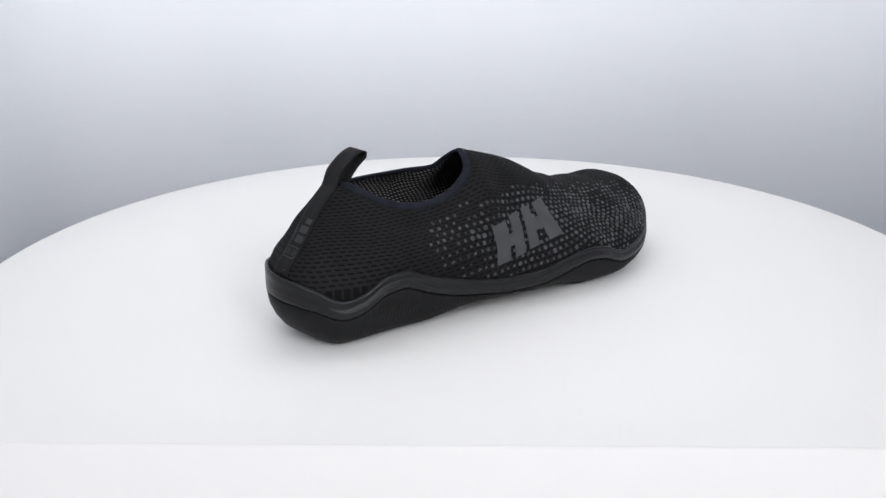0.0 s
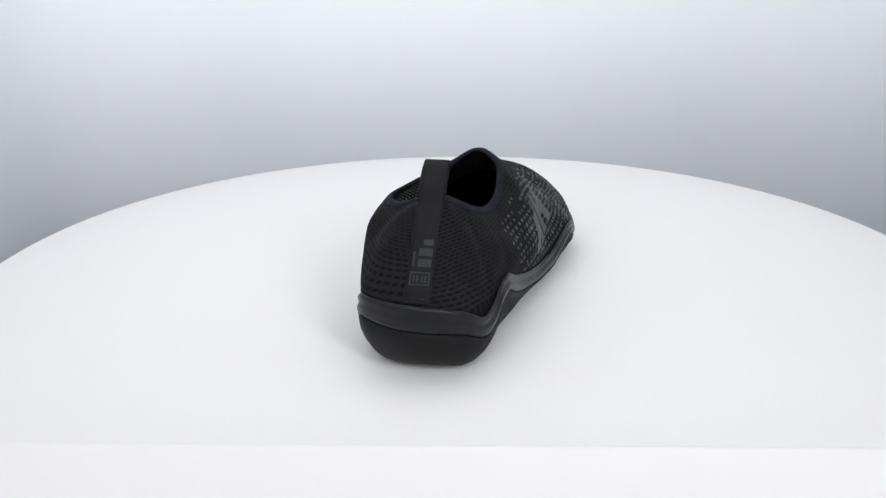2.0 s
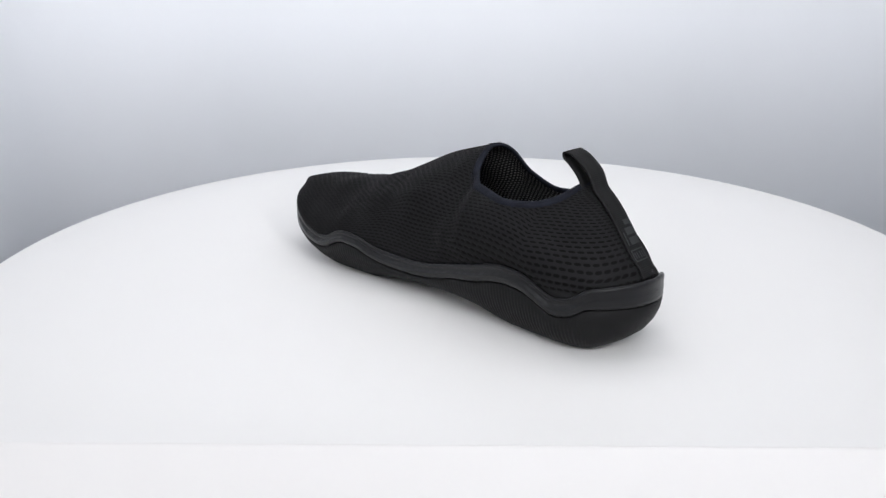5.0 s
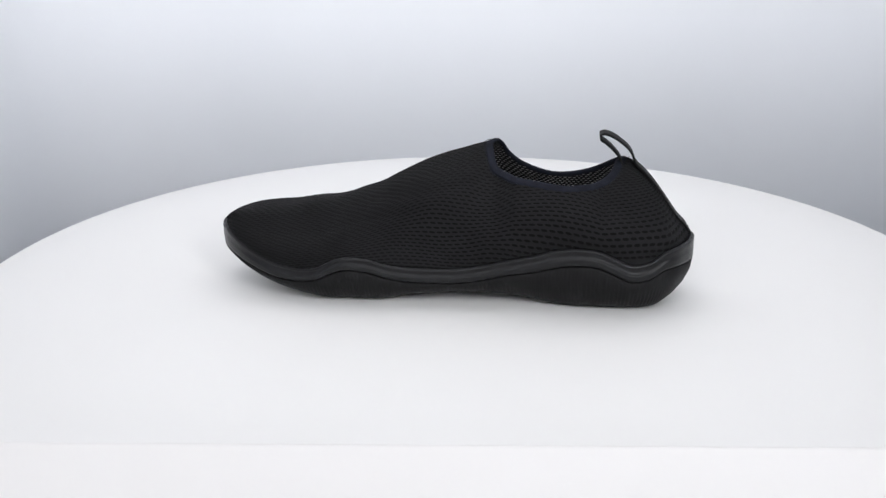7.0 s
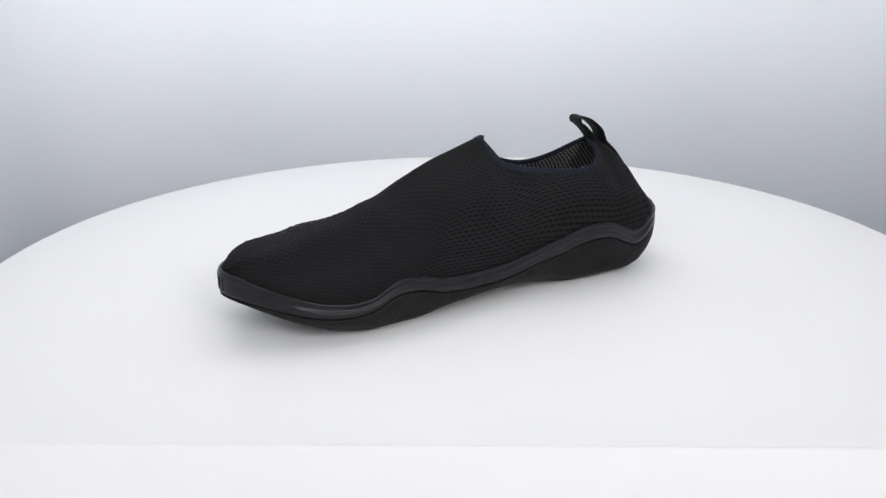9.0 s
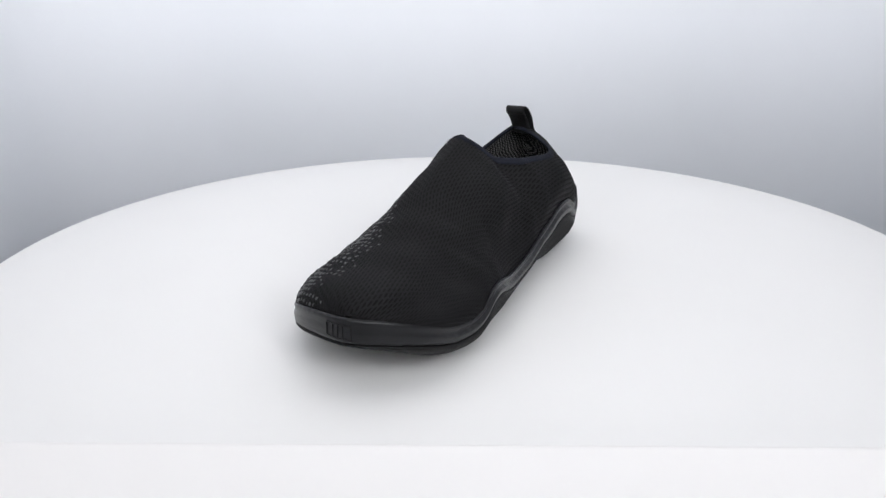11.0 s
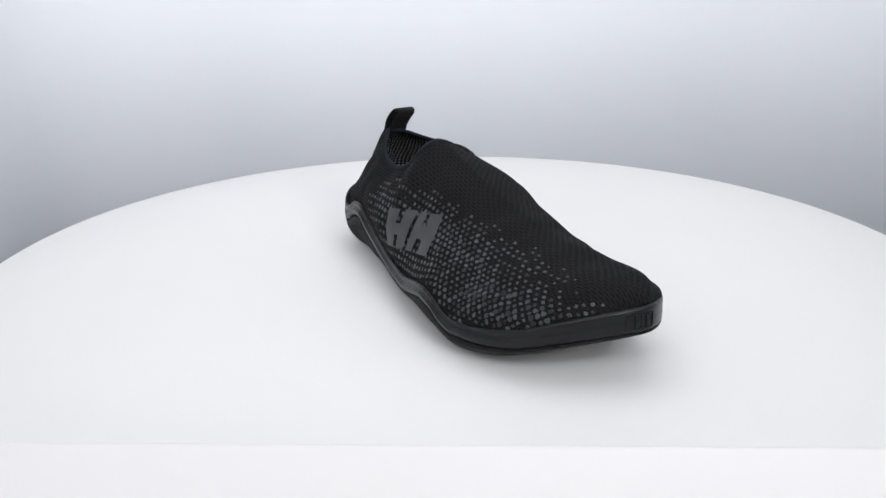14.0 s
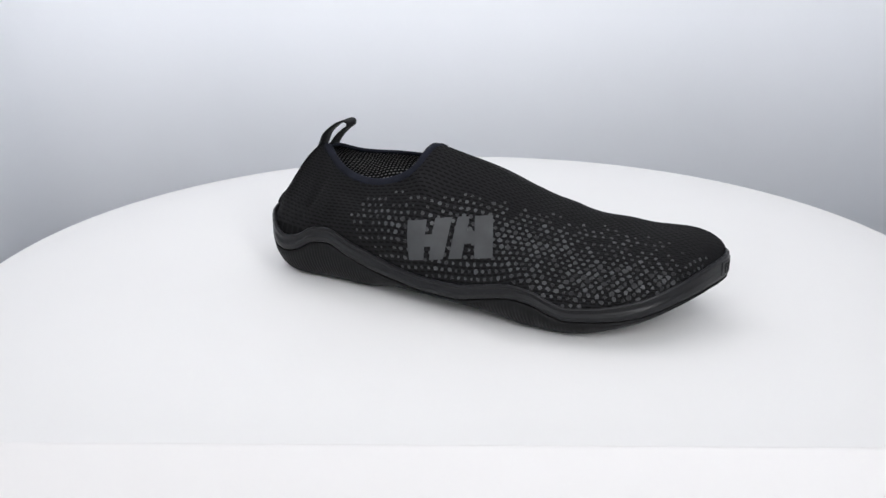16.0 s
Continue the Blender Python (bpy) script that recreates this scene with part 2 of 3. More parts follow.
under = curve((-0.0038, 0.0048), (0.008, 0.0012), (0.02, 0.0002), (0.035, 0.0002), (0.07, 0.0002), (0.10, 0.0050), (0.13, 0.0070), (0.16, 0.0042), (0.185, 0.0002),
              (0.212, 0.0002), (0.235, 0.0036), (0.26, 0.0108), (0.28, 0.0190), (0.2908, 0.0232))
top = curve((0.0000, 0.0426), (0.0020, 0.0455), (0.0055, 0.0482), (0.0095, 0.0528), (0.0165, 0.0625), (0.0275, 0.0763), (0.0384, 0.0845),
            (0.0550, 0.0849), (0.0900, 0.0880), (0.1149, 0.0918), (0.1250, 0.0901), (0.1419, 0.0851), (0.1591, 0.0789), (0.1766, 0.0707),
            (0.1872, 0.0654), (0.1979, 0.0617), (0.2158, 0.0557), (0.2300, 0.0540), (0.2482, 0.0506), (0.2665, 0.0498), (0.2760, 0.0480),
            (0.2820, 0.0450), (0.2850, 0.0415))
full_out = curve((0.000, 2.35), (0.010, 2.02), (0.022, 1.52), (0.040, 1.47), (0.055, 1.73), (0.075, 2.01), (0.100, 1.91), (0.120, 1.84),
                 (0.140, 1.49), (0.170, 1.46), (0.210, 1.75), (0.250, 2.24), (0.290, 2.86))
full_in = curve((0.000, 2.67), (0.020, 2.39), (0.045, 1.91), (0.070, 1.96), (0.100, 1.56), (0.130, 1.36), (0.170, 1.43), (0.200, 1.62),
                (0.235, 1.99), (0.265, 2.35), (0.290, 2.60))
swell_out = curve((0.0000, -0.0025), (0.0200, -0.0042), (0.0400, -0.0028), (0.0600, -0.0018), (0.0800, -0.0001), (0.1000, 0.0039),
                  (0.1150, 0.0041), (0.1300, 0.0010), (0.1500, -0.0009), (0.1750, -0.0042), (0.2000, -0.0039), (0.2300, -0.0008),
                  (0.2900, 0.0007))
swell = curve((0.0000, -0.0038), (0.0200, -0.0007), (0.0400, 0.0038), (0.0600, 0.0105), (0.0800, 0.0126), (0.1000, 0.0142), (0.1150, 0.0070),
              (0.1300, 0.0086), (0.1500, 0.0076), (0.1750, 0.0011), (0.2000, -0.0026), (0.2300, -0.0013), (0.2900, 0.0005))
ridge = curve((0.0000, -0.0029), (0.0400, -0.0039), (0.0900, -0.0068), (0.1200, -0.0087), (0.1500, -0.0091), (0.1700, -0.0079),
              (0.1900, -0.0018), (0.2200, 0.0018), (0.2500, 0.0070), (0.2750, 0.0112), (0.2900, 0.0088))
rim_in = curve((0.0300, 0.0952), (0.0400, 0.0896), (0.0455, 0.0802), (0.0504, 0.0760), (0.0595, 0.0744), (0.0753, 0.0736), (0.0913, 0.0753),
               (0.1058, 0.0762), (0.1150, 0.0783), (0.1185, 0.0852), (0.1205, 0.0913), (0.1215, 0.0961))
rim_out = curve((0.0300, 0.0916), (0.0360, 0.0875), (0.0416, 0.0834), (0.0553, 0.0739), (0.0728, 0.0682), (0.0870, 0.0687), (0.1014, 0.0741),
                (0.1110, 0.0821), (0.1165, 0.0908), (0.1190, 0.0926), (0.1200, 0.0933))
lean_out = curve((0.0000, 0.0005), (0.0200, 0.0012), (0.0400, 0.0017), (0.0600, 0.0043), (0.0800, 0.0078), (0.1000, 0.0087), (0.1150, 0.0038),
                 (0.1300, 0.0023), (0.1500, -0.0011), (0.1750, -0.0029), (0.2000, -0.0026), (0.2300, -0.0016), (0.2900, 0.0018))
lean_in = curve((0.0000, 0.0011), (0.0200, 0.0028), (0.0400, 0.0043), (0.0600, 0.0025), (0.0800, 0.0020), (0.1000, 0.0038), (0.1150, 0.0064),
                (0.1300, -0.0022), (0.1500, -0.0078), (0.1750, -0.0061), (0.2000, -0.0016), (0.2300, 0.0032), (0.2900, 0.0010))
bulge = curve((0.0, 0.0), (0.12, 0.0), (0.15, 0.0012), (0.18, 0.0026), (0.25, 0.0026), (0.275, 0.0015), (0.29, 0.0))

loop = closed_spline(OUTLINE, 1800)
tang = unit(np.roll(loop, -1, 0) - np.roll(loop, 1, 0))
outward = np.stack([-tang[:, 1], tang[:, 0]], 1)
if ((loop - loop.mean(0)) * outward).sum() < 0:
    outward = -outward
inner = loop - outward * 0.0024


def half_width(pts, side):
    k0, k1 = pts[:, 0].argmin(), pts[:, 0].argmax()
    a = np.roll(pts, -k0, 0)
    k = (k1 - k0) % len(pts)
    one, two = a[:k + 1], np.vstack([a[k:], a[:1]])[::-1]
    chosen = one if (one[:, 1].mean() < two[:, 1].mean()) == (side < 0) else two
    return lambda u: np.interp(u, chosen[:, 0], chosen[:, 1])


lat, med = half_width(inner, -1), half_width(inner, 1)
U0, U1 = inner[:, 0].min() + 1e-5, inner[:, 0].max() - 1e-5


def skin(u, th, lift=0.0):
    """The upper's surface: th runs from 0 at the outer edge over the ridge to pi at the inner edge."""
    u, th = np.broadcast_arrays(np.asarray(u, float), np.asarray(th, float))
    out = np.cos(th) > 0
    a = np.where(out, full_out(u), full_in(u))
    c, s = np.abs(np.cos(th)) ** (2 / a), np.abs(np.sin(th)) ** (2 / a)
    edge = np.where(out, edge_out(u), edge_in(u)) - 0.0045
    c0 = np.clip(ridge(u), lat(u), med(u))
    v = c0 + (np.where(out, lat(u), med(u)) - c0) * c + np.where(out, -swell_out(u), swell(u)) * 6.75 * s**2 * (1 - s)
    v = v + np.where(out, -lean_out(u), lean_in(u)) * np.sin(2 * np.pi * s) * np.sqrt(s)
    v = v + np.where(out, -bulge(u), bulge(u)) * np.sin(np.pi * np.clip(s / 0.6, 0, 1))
    w = edge + (np.maximum(top(u), edge + 0.001) - edge) * s
    return np.stack([u, v, w], -1)


# soft folds of the cloth: side, from (u, w) to (u, w), half-width, depth
FOLDS = ((1, 0.188, 0.0590, 0.120, 0.0745, 0.0030, 0.0009), (1, 0.170, 0.0600, 0.140, 0.0640, 0.0060, -0.0006), (-1, 0.052, 0.0640, 0.088, 0.0545, 0.0045, 0.0016),
         (-1, 0.046, 0.0660, 0.034, 0.0450, 0.0032, 0.0014), (-1, 0.060, 0.0560, 0.056, 0.0440, 0.0045, 0.0010), (1, 0.050, 0.0660, 0.030, 0.0560, 0.0050, 0.0010),
         (-1, 0.205, 0.0560, 0.190, 0.0450, 0.0050, 0.0008), (1, 0.205, 0.0540, 0.195, 0.0400, 0.0050, 0.0007), (-1, 0.105, 0.0760, 0.120, 0.0640, 0.0040, 0.0009))


def sag(P, side):
    """How far the cloth lies below the smooth form."""
    d = np.zeros(P.shape[:-1])
    for sd, u0, w0, u1, w1, wide, deep in FOLDS:
        k = np.clip(((P[..., 0] - u0) * (u1 - u0) + (P[..., 2] - w0) * (w1 - w0)) / ((u1 - u0) ** 2 + (w1 - w0) ** 2), 0, 1)
        r2 = (P[..., 0] - u0 - k * (u1 - u0)) ** 2 + (P[..., 2] - w0 - k * (w1 - w0)) ** 2
        d += np.where(side == sd, deep * np.exp(-r2 / wide**2) * (0.35 + 0.65 * np.sin(math.pi * (0.1 + 0.8 * k))), 0)
    d += 0.00035 * np.sin(P[..., 0] * 130 + 3 * np.sin(P[..., 2] * 90)) * np.sin(P[..., 2] * 160 + P[..., 1] * 60)
    return d


def cloth(u, th, lift=0.0):
    P, N = skin(u, th), skin_normal(u, th)
    side = np.where(np.broadcast_to(th, P.shape[:-1]) < math.pi / 2, -1, 1)
    return P + N * (lift - sag(P, side))[..., None]


def slot(U, V):
    """Height of the knit, 0 in a slot to 1 on the yarn, on the same staggered lattice as its colour."""
    row = np.floor(V / KNIT_H)
    y = V / KNIT_H - row - 0.5
    x = np.mod(U / KNIT_W + 0.5 * np.mod(row, 2) + SKEW * y, 1.0) - 0.5
    f = (2 * np.abs(x) / SLOT_L) ** 3 + (2 * np.abs(y) / SLOT_T) ** 2
    t = np.clip((f - 0.35) / 1.35, 0, 1)
    return t * t * (3 - 2 * t)


def skin_normal(u, th):
    e = 4e-4
    du = skin(np.clip(u + e, U0, U1), th) - skin(np.clip(u - e, U0, U1), th)
    dt = skin(u, np.clip(th + 0.01, 0, math.pi)) - skin(u, np.clip(th - 0.01, 0, math.pi))
    nn = unit(np.cross(du, dt))
    flip = np.sign((nn * (skin(u, th) - np.array([0.14, 0, 0.03]))).sum(-1, keepdims=True))
    return nn * np.where(flip == 0, 1, flip)


def angle_at(u, w, side):
    """th at which the skin at u has the height w, on the outer (-1) or inner (1) side."""
    a = full_out(u) if side < 0 else full_in(u)
    e = (edge_out(u) if side < 0 else edge_in(u)) - 0.0045
    q = np.clip((w - e) / np.maximum(top(u) - e, 1e-4), 0, 1)
    th = np.arcsin(np.clip(q ** (a / 2), 0, 1))
    return th if side < 0 else math.pi - th


def local(p):
    p = np.asarray(p, float).copy()
    p[..., 0] -= AXIS_U
    return p


HEEL_U = 0.052


def knit_map(us, th):
    """Knit coordinates in metres: rows run along the shoe, and round the heel on both sides of the strap."""
    nt = len(th)
    P = skin(us[:, None], th[None, :])
    mid = nt // 2
    # rows follow the ridge on top and turn level further down the sides
    drop = top(us)[:, None] - P[..., 2]
    k = np.clip(drop / 0.034, 0, 1)
    k = k * k * (3 - 2 * k)
    across = np.abs(P[..., 1] - np.clip(ridge(us), lat(us), med(us))[:, None])
    down = np.maximum(drop * (1 - k) + (0.083 - P[..., 2]) * k, 0)
    V = (across**1.5 + down**1.5) ** (2 / 3)
    V = V * np.where(th < math.pi / 2, -1, 1)[None, :]
    run = np.r_[0, np.cumsum(np.linalg.norm(np.diff(P[:, mid], axis=0), axis=1))]
    U = np.repeat(run[:, None], nt, 1)
    k = int(np.searchsorted(us, HEEL_U))
    for cols, sign in ((np.arange(0, mid), -1), (np.arange(mid, nt), 1)):
        w_side, v_side = P[k][cols][:, 2], V[k][cols]
        o = np.argsort(w_side)
        fine = np.linspace(us[k], us[0], 160)
        levels = np.linspace(0.030, 0.092, 48)
        arc = np.zeros((len(levels), len(fine)))
        for n_l, w in enumerate(levels):
            a = angle_at(fine, np.minimum(w, top(fine)), sign)
            q = skin(fine, a)[:, :2]
            arc[n_l] = np.r_[0, np.cumsum(np.linalg.norm(np.diff(q, axis=0), axis=1))]
        whole = float(np.interp(0.06, levels, arc[:, -1]))
        for i in range(k):
            w = P[i][cols][:, 2]
            V[i][cols] = np.interp(w, w_side[o], v_side[o])
            x = np.clip(np.interp(w, levels, np.arange(len(levels))), 0, len(levels) - 1.001)
            lo = x.astype(int)
            at = np.array([np.interp(-us[i], -fine, arc[n_l]) * whole / arc[n_l, -1] for n_l in range(len(levels))])
            U[i][cols] = run[k] - (at[lo] * (1 - x + lo) + at[np.minimum(lo + 1, len(levels) - 1)] * (x - lo))
    V = V + 0.0003 * np.sin(U * 61 + 1.3) + 0.0002 * np.sin(U * 130 + V * 200)
    U = U + 0.0004 * np.sin(V * 330 + U * 45)
    return U, V


def upper(shoe):
    nu, nt = 760, 560
    us = U0 + (U1 - U0) * (0.6 * np.linspace(0, 1, nu) + 0.4 * 0.5 * (1 - np.cos(np.pi * np.linspace(0, 1, nu))))
    th = np.linspace(0, math.pi, nt)
    U, V = knit_map(us, th)
    relief = slot(U, V)
    P = cloth(us[:, None], th[None, :], (relief - 1.0) * 0.00042)
    uv = np.stack([U, V], -1).reshape(-1, 2)
    uc, tc = 0.5 * (us[1:] + us[:-1])[:, None], 0.5 * (th[1:] + th[:-1])[None, :]
    C = skin(uc, tc)
    lim = np.where(tc < math.pi / 2, rim_out(uc), rim_in(uc))
    gone = (C[..., 2] > lim) & (uc > 0.034) & (uc < 0.1235)
    keep = ~gone.ravel()
    faces = [f for f, k in zip(grid_faces(nu, nt), keep) if k]
    part("upper", mesh_of("upper", local(P.reshape(-1, 3)), faces, uv), MESH, shoe, "black knitted mesh upper with staggered slots")
    step = 3
    us2, th2 = us[::step], th[::step]
    Q = cloth(us2[:, None], th2[None, :], -0.0018)
    uv2 = np.stack([U[::step, ::step], V[::step, ::step]], -1).reshape(-1, 2)
    uc, tc = 0.5 * (us2[1:] + us2[:-1])[:, None], 0.5 * (th2[1:] + th2[:-1])[None, :]
    C = skin(uc, tc)
    lim = np.where(tc < math.pi / 2, rim_out(uc), rim_in(uc))
    keep = ~((C[..., 2] > lim) & (uc > 0.034) & (uc < 0.1235)).ravel()
    faces = [f[::-1] for f, k in zip(grid_faces(len(us2), len(th2)), keep) if k]
    part("lining", mesh_of("lining", local(Q.reshape(-1, 3)), faces, uv2), LINING, shoe, "dark mesh lining, light through its holes painted as pale flecks")


def collar(shoe):
    uo = np.linspace(0.034, 0.1230, 200)
    pts = []
    for side, rim in ((-1, rim_out), (1, rim_in)):
        th = angle_at(uo, rim(uo), side)
        inside = rim(uo) < top(uo) - 1e-5
        row = np.stack([uo, th], 1)[inside]
        pts.append(row if side < 0 else row[::-1])
    path = np.vstack(pts)
    P = cloth(path[:, 0], path[:, 1])
    N = skin_normal(path[:, 0], path[:, 1])
    both = smoothed(resample(np.hstack([P, N]), 260), 12)
    P, N = both[:, :3], unit(both[:, 3:])
    T = unit(np.roll(P, -1, 0) - np.roll(P, 1, 0))
    D = unit(np.cross(T, N))
    k = 12
    ang = np.linspace(0, 2 * math.pi, k, endpoint=False)
    V = P[:, None] + D[:, None] * (0.0024 * np.cos(ang))[None, :, None] + N[:, None] * (0.0012 * np.sin(ang) - 0.0004)[None, :, None]
    part("collar_binding", mesh_of("collar_binding", local(V.reshape(-1, 3)), grid_faces(260, k, True, True)), BINDING, shoe,
         "navy-black bound edge of the foot opening")
    stitching(shoe, P, D, N)


def stitching(shoe, P, D, N):
    """A row of short stitches along the outer edge of the binding."""
    away = np.sign(((P - np.array([0.078, -0.002, 0.086])) * D).sum(1).mean()) or 1.0
    verts, faces = [], []
    T = unit(np.roll(P, -1, 0) - np.roll(P, 1, 0))
    for i in range(0, len(P), 2):
        c = P[i] + D[i] * away * 0.0029 + N[i] * 0.00035
        k = len(verts)
        for a in (-1, 1):
            for b, h in ((-1, 0), (0, 1), (1, 0)):
                verts.append(c + T[i] * a * 0.00055 + D[i] * b * 0.00022 + N[i] * h * 0.00022)
        faces += [(k, k + 1, k + 4, k + 3), (k + 1, k + 2, k + 5, k + 4)]
    tagged(part("stitching", mesh_of("stitching", local(np.array(verts)), faces), BINDING, shoe, "fine dark stitches along the bound edge"), kind="stuff")


def sweep(name, rows, mat, shoe, label="", cap=False, ribs=0.0):
    """rows: (offset outwards, height) functions of the outline's u and side, from top to bottom, swept round the outline."""
    u, out = loop[:, 0], loop[:, 1] < 0.002
    e = smoothed(np.where(out, edge_out(u), edge_in(u))[:, None], 110)[:, 0]
    along = np.arange(len(u)) / len(u)
    e = e + 0.00012 * np.sin(along * 2 * math.pi * 83) * np.sin(along * 2 * math.pi * 31)
    g = e - band(u)
    b = under(u)
    V = []
    for k_row, (off, height) in enumerate(rows):
        h = height(e, g, b, u)
        o = off(e, g, b, u) if callable(off) else off
        if ribs and 2 < k_row < len(rows) - 2:
            o = o + ribs * np.sin(along * 2 * math.pi * 300) * np.clip(np.minimum((u - 0.012) / 0.01, (0.235 - u) / 0.02), 0, 1)
        V.append(np.column_stack([loop + outward * np.broadcast_to(o, len(u))[:, None], h]))
    V = np.stack(V, 1)
    m = V.shape[1]
    faces = grid_faces(len(u), m, closed_n=True)
    verts = V.reshape(-1, 3)
    if cap:
        last = [i * m + m - 1 for i in range(len(u))]
        half = len(u) // 2
        order = np.roll(np.arange(len(u)), -int(loop[:, 0].argmin()))
        for k in range(half - 1):
            a, b2 = order[k], order[k + 1]
            c, d = order[-k - 1], order[-k - 2] if k < half - 1 else order[k + 1]
            faces.append((last[a], last[b2], last[d], last[c]) if k else (last[a], last[b2], last[d], last[c]))
    return part(name, mesh_of(name, local(verts), faces), mat, shoe, label)


def sole(shoe):
    def ridged(depth):
        # the moulded rib fades out round the heel and the toe
        return lambda e, g, b, u: depth * np.clip(np.minimum((u - 0.006) / 0.02, (0.272 - u) / 0.03), 0.12, 1)

    sweep("midsole_band", [
        (-0.0060, lambda e, g, b, u: e - 0.0040), (-0.0030, lambda e, g, b, u: e - 0.0018), (-0.0020, lambda e, g, b, u: e - 0.0003),
        (-0.0014, lambda e, g, b, u: e), (-0.0006, lambda e, g, b, u: e - 0.0003), (-0.0001, lambda e, g, b, u: e - 0.0011),
        (ridged(-0.0004), lambda e, g, b, u: 0.80 * e + 0.20 * g), (ridged(-0.0009), lambda e, g, b, u: 0.66 * e + 0.34 * g),
        (ridged(-0.0007), lambda e, g, b, u: 0.54 * e + 0.46 * g), (ridged(0.0003), lambda e, g, b, u: 0.47 * e + 0.53 * g),
        (ridged(0.0007), lambda e, g, b, u: 0.42 * e + 0.58 * g), (ridged(0.0006), lambda e, g, b, u: 0.34 * e + 0.66 * g),
        (ridged(0.0004), lambda e, g, b, u: 0.2 * e + 0.8 * g), (0.0001, lambda e, g, b, u: g + 0.0008),
        (-0.0006, lambda e, g, b, u: g + 0.0003), (-0.0022, lambda e, g, b, u: g)],
        RUBBER, shoe, "satin black rubber rand with wavy upper edge")

    def tuck(depth):
        return lambda e, g, b, u: -depth * (1.0 - 0.02 * np.clip((0.075 - u) / 0.06, 0, 1))

    sweep("outsole", [
        (-0.0022, lambda e, g, b, u: g - 0.0001), (-0.0007, lambda e, g, b, u: g - 0.0004), (-0.0001, lambda e, g, b, u: g - 0.0011),
        (tuck(0.0011), lambda e, g, b, u: 0.7 * g + 0.3 * b), (tuck(0.0036), lambda e, g, b, u: 0.46 * g + 0.54 * b),
        (tuck(0.0072), lambda e, g, b, u: 0.25 * g + 0.75 * b), (tuck(0.0118), lambda e, g, b, u: 0.09 * g + 0.91 * b),
        (tuck(0.0170), lambda e, g, b, u: b), (tuck(0.0215), lambda e, g, b, u: b + 0.0001)],
        OUTSOLE, shoe, "matt black rubber outsole with fine side ribs", cap=True, ribs=0.00022)
    u, th = np.linspace(U0 + 0.004, U1 - 0.004, 120), np.linspace(0, 1, 24)
    e = 0.5 * (edge_in(u) + edge_out(u))
    w = np.minimum(under(u) + 0.0105, e - 0.004) + 0.0065
    P = np.stack([np.repeat(u[:, None], 24, 1), lat(u)[:, None] * (1 - th) * 0.96 + med(u)[:, None] * th * 0.96, np.repeat(w[:, None], 24, 1)], -1)
    P[..., 2] += 0.0008 * np.sin(P[..., 0] * 210 + P[..., 1] * 40)
    part("insole", mesh_of("insole", local(P.reshape(-1, 3)), grid_faces(120, 24)), INSOLE, shoe, "charcoal fabric insole, slightly rumpled")


def ribbon(path, width, thick, n=120, v0=0.0012):
    """A flat band along a path in the shoe's upright middle plane."""
    q = np.array(path, float)
    s = np.r_[0, np.cumsum(np.linalg.norm(np.diff(q, axis=0), axis=1))]
    fine = np.linspace(0, s[-1], n)
    pu, pw = curve(*zip(s, q[:, 0]))(fine), curve(*zip(s, q[:, 1]))(fine)
    t = unit(np.stack([np.gradient(pu), np.gradient(pw)], 1))
    nor = np.stack([-t[:, 1], t[:, 0]], 1)
    prof = [(-0.5, 0), (-0.47, 1), (-0.25, 1), (0, 1), (0.25, 1), (0.47, 1), (0.5, 0), (0.47, -1), (0, -1), (-0.47, -1)]
    V = np.array([[(pu[i] + nor[i, 0] * b * thick / 2, v0 + a * width, pw[i] + nor[i, 1] * b * thick / 2) for a, b in prof] for i in range(n)])
    uv = np.array([[(fine[i], a * width) for a, b in prof] for i in range(n)]).reshape(-1, 2)
    m = len(prof)
    faces = grid_faces(n, m, closed_m=True) + [tuple(range(m)), tuple((n - 1) * m + k for k in range(m))[::-1]]
    return mesh_of("pull_tab", local(V.reshape(-1, 3)), faces, uv), pu, pw, nor


